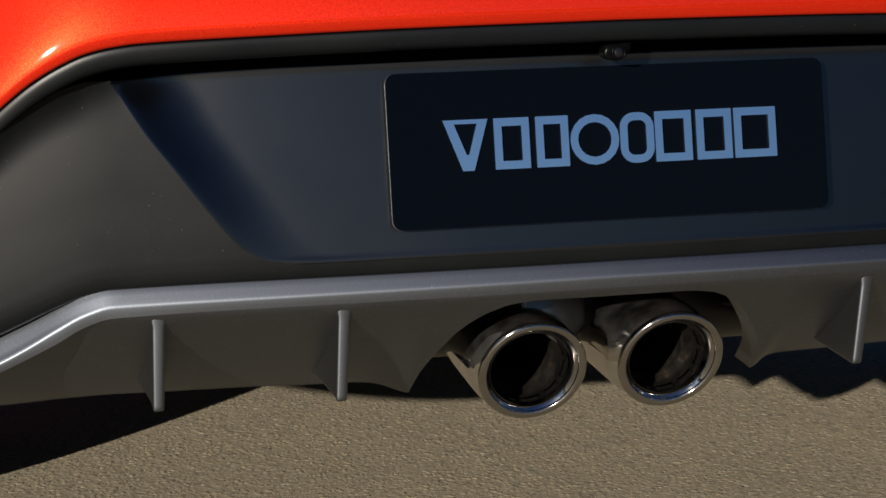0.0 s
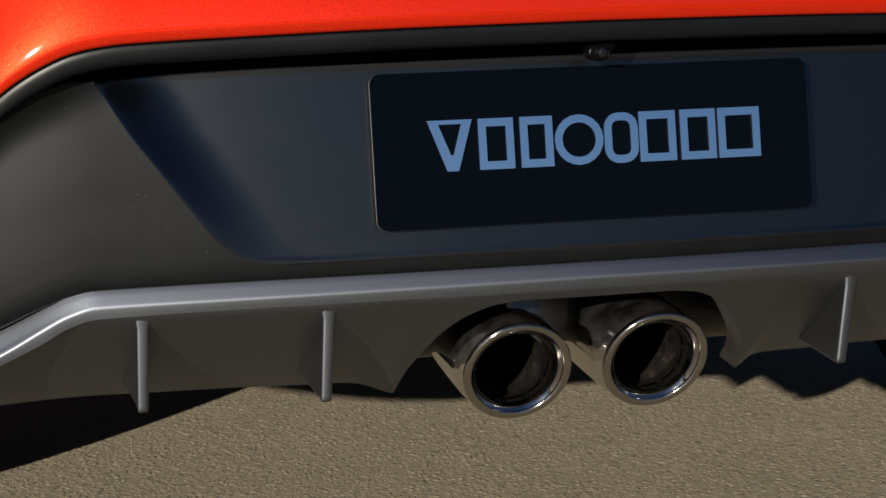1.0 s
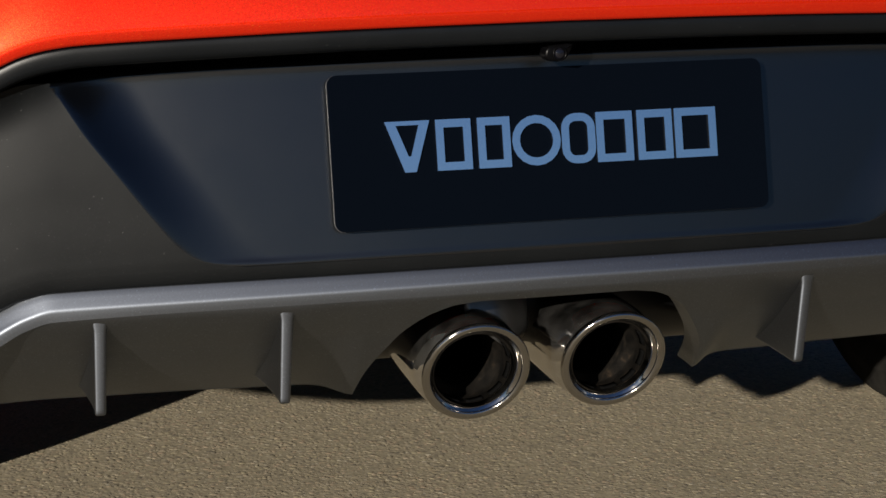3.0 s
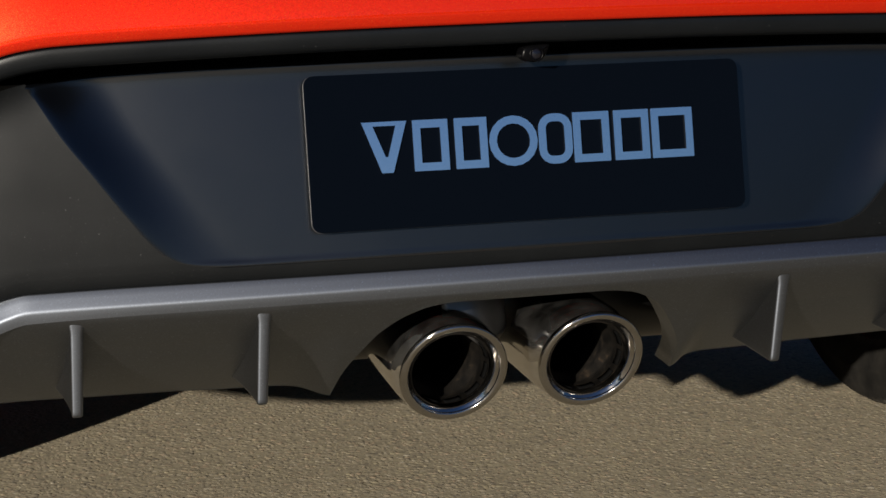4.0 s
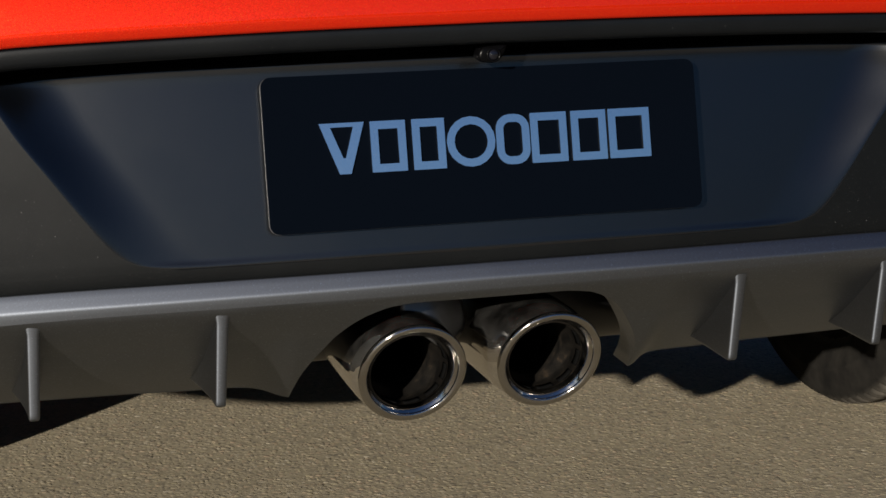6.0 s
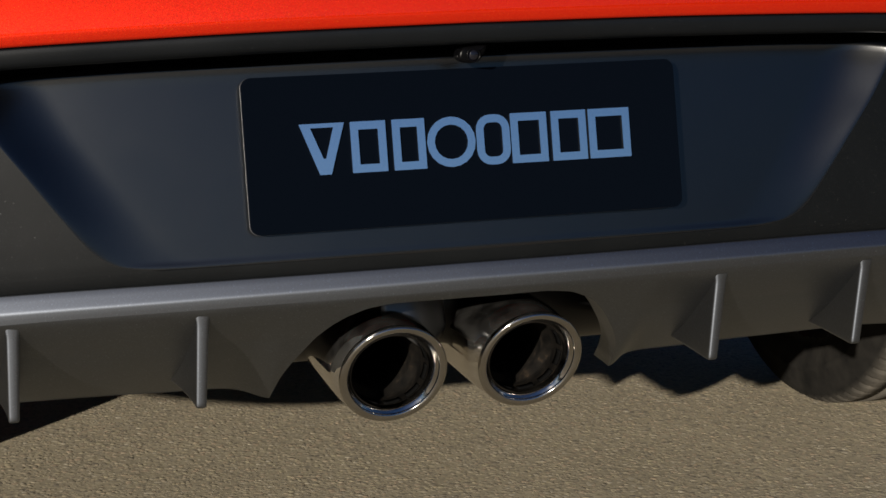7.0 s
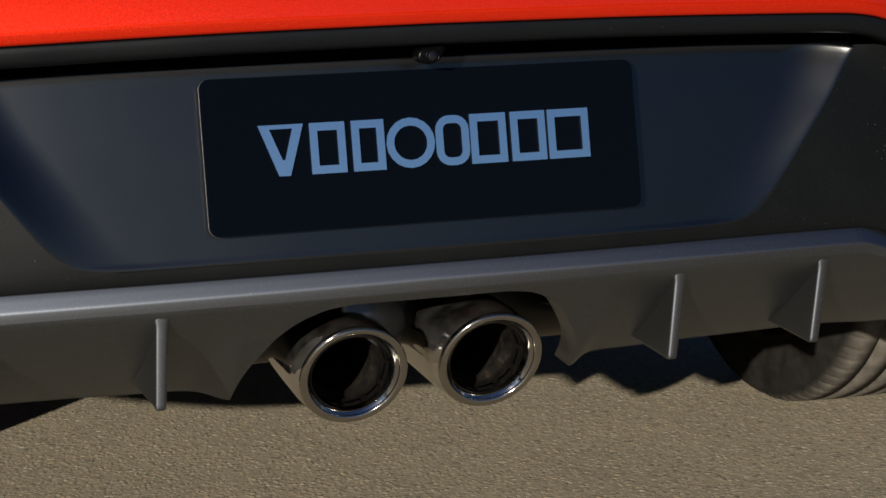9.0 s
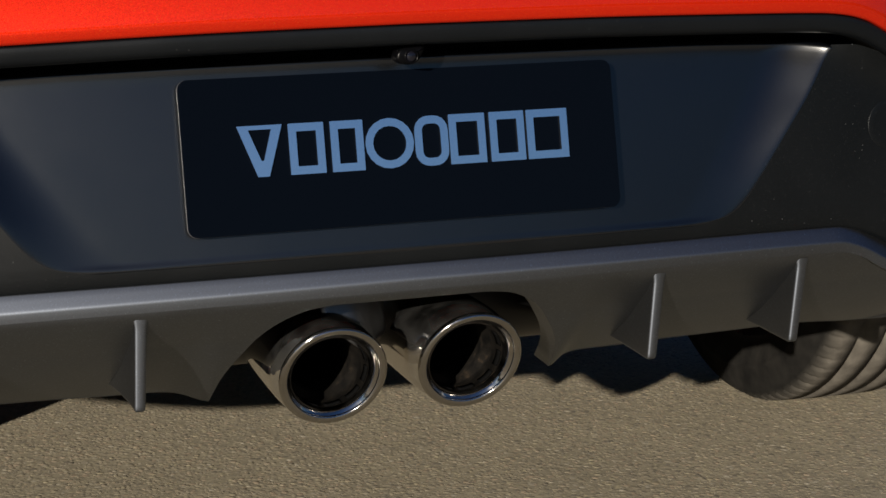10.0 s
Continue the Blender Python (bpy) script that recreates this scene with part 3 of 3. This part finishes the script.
# wheels
def wheel(x0, y0, side):
    R = 0.317
    hub = tagged(new("wheel"), "wheel with dusty worn tyre")
    hub.parent = car
    hub.matrix_basis = pose(x0, y0, R - 0.008)   # the tyre is pressed flat where it stands
    half = 0.113
    prof = [(-0.098, 0.225), (-0.106, 0.236), (-0.1122, 0.258), (-0.1128, 0.262), (-0.1142, 0.2645), (-0.1142, 0.2675), (-0.1126, 0.270), (-0.1115, 0.284), (-0.1065, 0.2995), (-0.1025, 0.3050), (-0.1008, 0.3068), (-0.095, 0.3112), (-0.0875, 0.3138), (-0.0835, 0.3146)]
    for a, b in ((-0.0655, -0.0565), (-0.0295, -0.0205), (0.0065, 0.0155), (0.0425, 0.0515)):
        prof += [(a - 0.0005, 0.3168 if abs(a) < 0.06 else 0.3152), (a + 0.001, 0.3098), (b - 0.001, 0.3098), (b + 0.0005, 0.3168 if abs(b) < 0.05 else 0.3158)]
    prof += [(0.0835, 0.3146), (0.0875, 0.3138), (0.095, 0.3112), (0.1008, 0.3068), (0.1025, 0.3050), (0.1065, 0.2995), (0.1115, 0.284), (0.1125, 0.262), (0.106, 0.236), (0.098, 0.225)]
    n = 700

    def band(lo, hi):
        rows = []
        for k, (s, r) in enumerate(prof[lo:hi]):
            row = []
            for i in range(n):
                notch = 0.0024 if 0.086 < abs(s) < 0.1012 and (i + 3 * (s > 0)) % 8 < 2 else 0
                a = 2 * math.pi * i / n
                row.append((s, (r - notch) * math.cos(a), max((r - notch) * math.sin(a), 0.0078 - R)))
            rows.append(row)
        bm = grid(rows, closed=True)
        bmesh.ops.recalc_face_normals(bm, faces=bm.faces)
        return bm
    last = len(prof)
    tyre = part("tyre", band(0, 11), RUBBER, hub, "dusty black tyre with grooved tread")
    part("outer_sidewall", band(last - 7, last), RUBBER, tyre)
    part("tread", band(10, last - 6), RUBBER, tyre, "worn dusty tread with grooves")
    barrel = lathe([(0.229, -0.100), (0.224, -0.095), (0.205, -0.06), (0.20, 0.06), (0.224, 0.095), (0.229, 0.100)], 64, lambda c, s, r, a: (a, r * c, r * s))
    rim = part("rim", barrel, ALLOY, hub)
    part("disc", lathe([(0.0, -0.02), (0.14, -0.02), (0.14, 0.0), (0.2, 0.03), (0.2, 0.04), (0.0, 0.05)], 48, lambda c, s, r, a: (a * side, r * c, r * s)), ALLOY, rim)
    return hub


for y0 in (0.76, 3.41):
    for side in (-1, 1):
        wheel(side * 0.79, y0, side)

# plain hull that closes the car ahead of its tail
roof = curve((0.36, 1.03), (0.6, 1.14), (1.1, 1.36), (1.8, 1.40), (2.4, 1.33), (3.1, 1.0), (3.7, 0.90), (4.1, 0.66))
rows = []
for k in range(76):
    y = 0.36 + 3.74 * k / 75
    arch = 0.24
    for yc in (0.76, 3.41):
        if abs(y - yc) < 0.36:
            arch = max(arch, 0.30 + math.sqrt(0.36**2 - (y - yc) ** 2))
    top = roof(y)
    nose = 1 - 0.18 * smoothstep(3.3, 4.1, y)
    belt = min(0.95, top - 0.04)
    cabin = 0.60 if top > 1.0 else 0.75
    half = [(0.0, 0.30), (0.63, 0.30), (0.64, 0.31), (0.645, arch + 0.02), (0.86, arch), (0.89, max(arch + 0.02, 0.55 * belt + 0.1)), (0.86, max(belt - 0.1, arch + 0.03)), (0.80, belt), (cabin, top - 0.02), (cabin * 0.5, top), (0.0, top + 0.004)]
    ring = [(x * nose, y, z) for x, z in half] + [(-x * nose, y, z) for x, z in half[-2:0:-1]]
    rows.append(ring)
hull = grid(rows, closed=True)
hull.verts.ensure_lookup_table()
n = len(rows[0])
allv = list(hull.verts)
hull.faces.new(allv[:n])
hull.faces.new(allv[-n:][::-1])
bmesh.ops.recalc_face_normals(hull, faces=hull.faces)
part("body_shell", hull, PAINT, car, "plain orange body shell")
part("rear_panel", prism([(-0.70, 0.29), (0.70, 0.29), (0.70, 0.53), (-0.70, 0.53)], 0.335, 0.352), UNDER, car, smooth=False)
part("floor_pan", prism([(-0.62, 0.285), (0.62, 0.285), (0.62, 0.297), (-0.62, 0.297)], 0.36, 4.0), UNDER, car, smooth=False)

# ---- ground ----
bm = bmesh.new()
side = [-900, -60, -6, -2, 0, 2, 6, 60, 900]
grid([[(x, y, 0) for x in side] for y in side], bm=bm)
ground = part("ground", bm, GROUND, smooth=False)
tagged(ground, "worn brown-grey asphalt with fine stones", "ground", kind="structure")

# stones that stand out of the asphalt
rng = np.random.default_rng(4)
COUNT = 90000
px, py = rng.uniform(-0.66, 1.18, COUNT), rng.uniform(0.30, 1.32, COUNT)
radius = 0.0019 + 0.0032 * rng.random(COUNT) ** 1.8
turn, tall = rng.uniform(0, 6.28, COUNT), radius * (0.05 + 0.13 * rng.random(COUNT) ** 1.5)
wide, deep_ = radius * rng.uniform(0.8, 1.3, COUNT), radius * rng.uniform(0.8, 1.3, COUNT)
lean_x, lean_y = rng.uniform(-0.2, 0.2, COUNT) * radius, rng.uniform(-0.2, 0.2, COUNT) * radius
points = np.zeros((COUNT, 13, 3))
for j in range(6):
    uneven = rng.uniform(0.75, 1.15, COUNT)
    for ring, (w, h) in enumerate(((1.0, -0.15), (0.6, 0.72))):
        a = turn + j * math.pi / 3
        k = j + 6 * ring
        points[:, k, 0] = px + wide * w * uneven * np.cos(a) + lean_x * ring * 0.5
        points[:, k, 1] = py + deep_ * w * uneven * np.sin(a) + lean_y * ring * 0.5
        points[:, k, 2] = tall * h * (rng.uniform(0.85, 1.1, COUNT) if ring else 1)
points[:, 12] = np.stack((px + lean_x, py + lean_y, tall), 1)
corner = []
for j in range(6):
    i = (j + 1) % 6
    corner += [(j, i, 6 + i), (j, 6 + i, 6 + j), (6 + j, 6 + i, 12)]
index = (np.arange(COUNT)[:, None, None] * 13 + np.array(corner)[None]).reshape(-1)
me = bpy.data.meshes.new("asphalt_stones")
me.vertices.add(COUNT * 13)
me.vertices.foreach_set("co", points.reshape(-1))
me.loops.add(len(index))
me.loops.foreach_set("vertex_index", index)
me.polygons.add(len(index) // 3)
me.polygons.foreach_set("loop_start", np.arange(0, len(index), 3))
me.update(calc_edges=True)
me.polygons.foreach_set("use_smooth", np.ones(len(index) // 3, dtype=bool))
me.materials.append(PEBBLE)
tagged(new("asphalt_stones", me), "fine stones standing out of the asphalt", "gravel", kind="stuff")

# unseen low hills all round, far off, added to block low sky light
rng = random.Random(8)
# dark mottled colour, so that reflections near the horizon stay dim
UNSEEN_HILL, hb = material("unseen_hill_dark", (0.03, 0.035, 0.02), 0.95, spec=0.1)
wire(UNSEEN_HILL, ramp(UNSEEN_HILL, noise_of(UNSEEN_HILL, 0.12, 6.0), "Fac", [(0.35, (0.018, 0.022, 0.012)), (0.7, (0.05, 0.05, 0.028))]), "Color", hb, "Base Color")
crest = [rng.uniform(0, 6.28) for _ in range(6)]
rows = []
for k, (r, h) in enumerate(((150, -1), (165, 0.35), (190, 0.72), (230, 0.95), (270, 1.0), (330, 0.8))):
    row = []
    for i in range(360):
        a = 2 * math.pi * i / 360
        top = 26 + sum((4, 3, 2.5, 1.5, 1, 0.6)[j] * math.sin((2, 3, 5, 11, 19, 37)[j] * a + crest[j] + 0.7 * k) for j in range(6))
        row.append((r * math.sin(a), r * math.cos(a), top * h if k else -1))
    rows.append(row)
hills = part("unseen_skyline", grid(rows, closed=True), UNSEEN_HILL)
tagged(hills, "unseen low dark hills added to block low sky light", "hills", kind="structure")
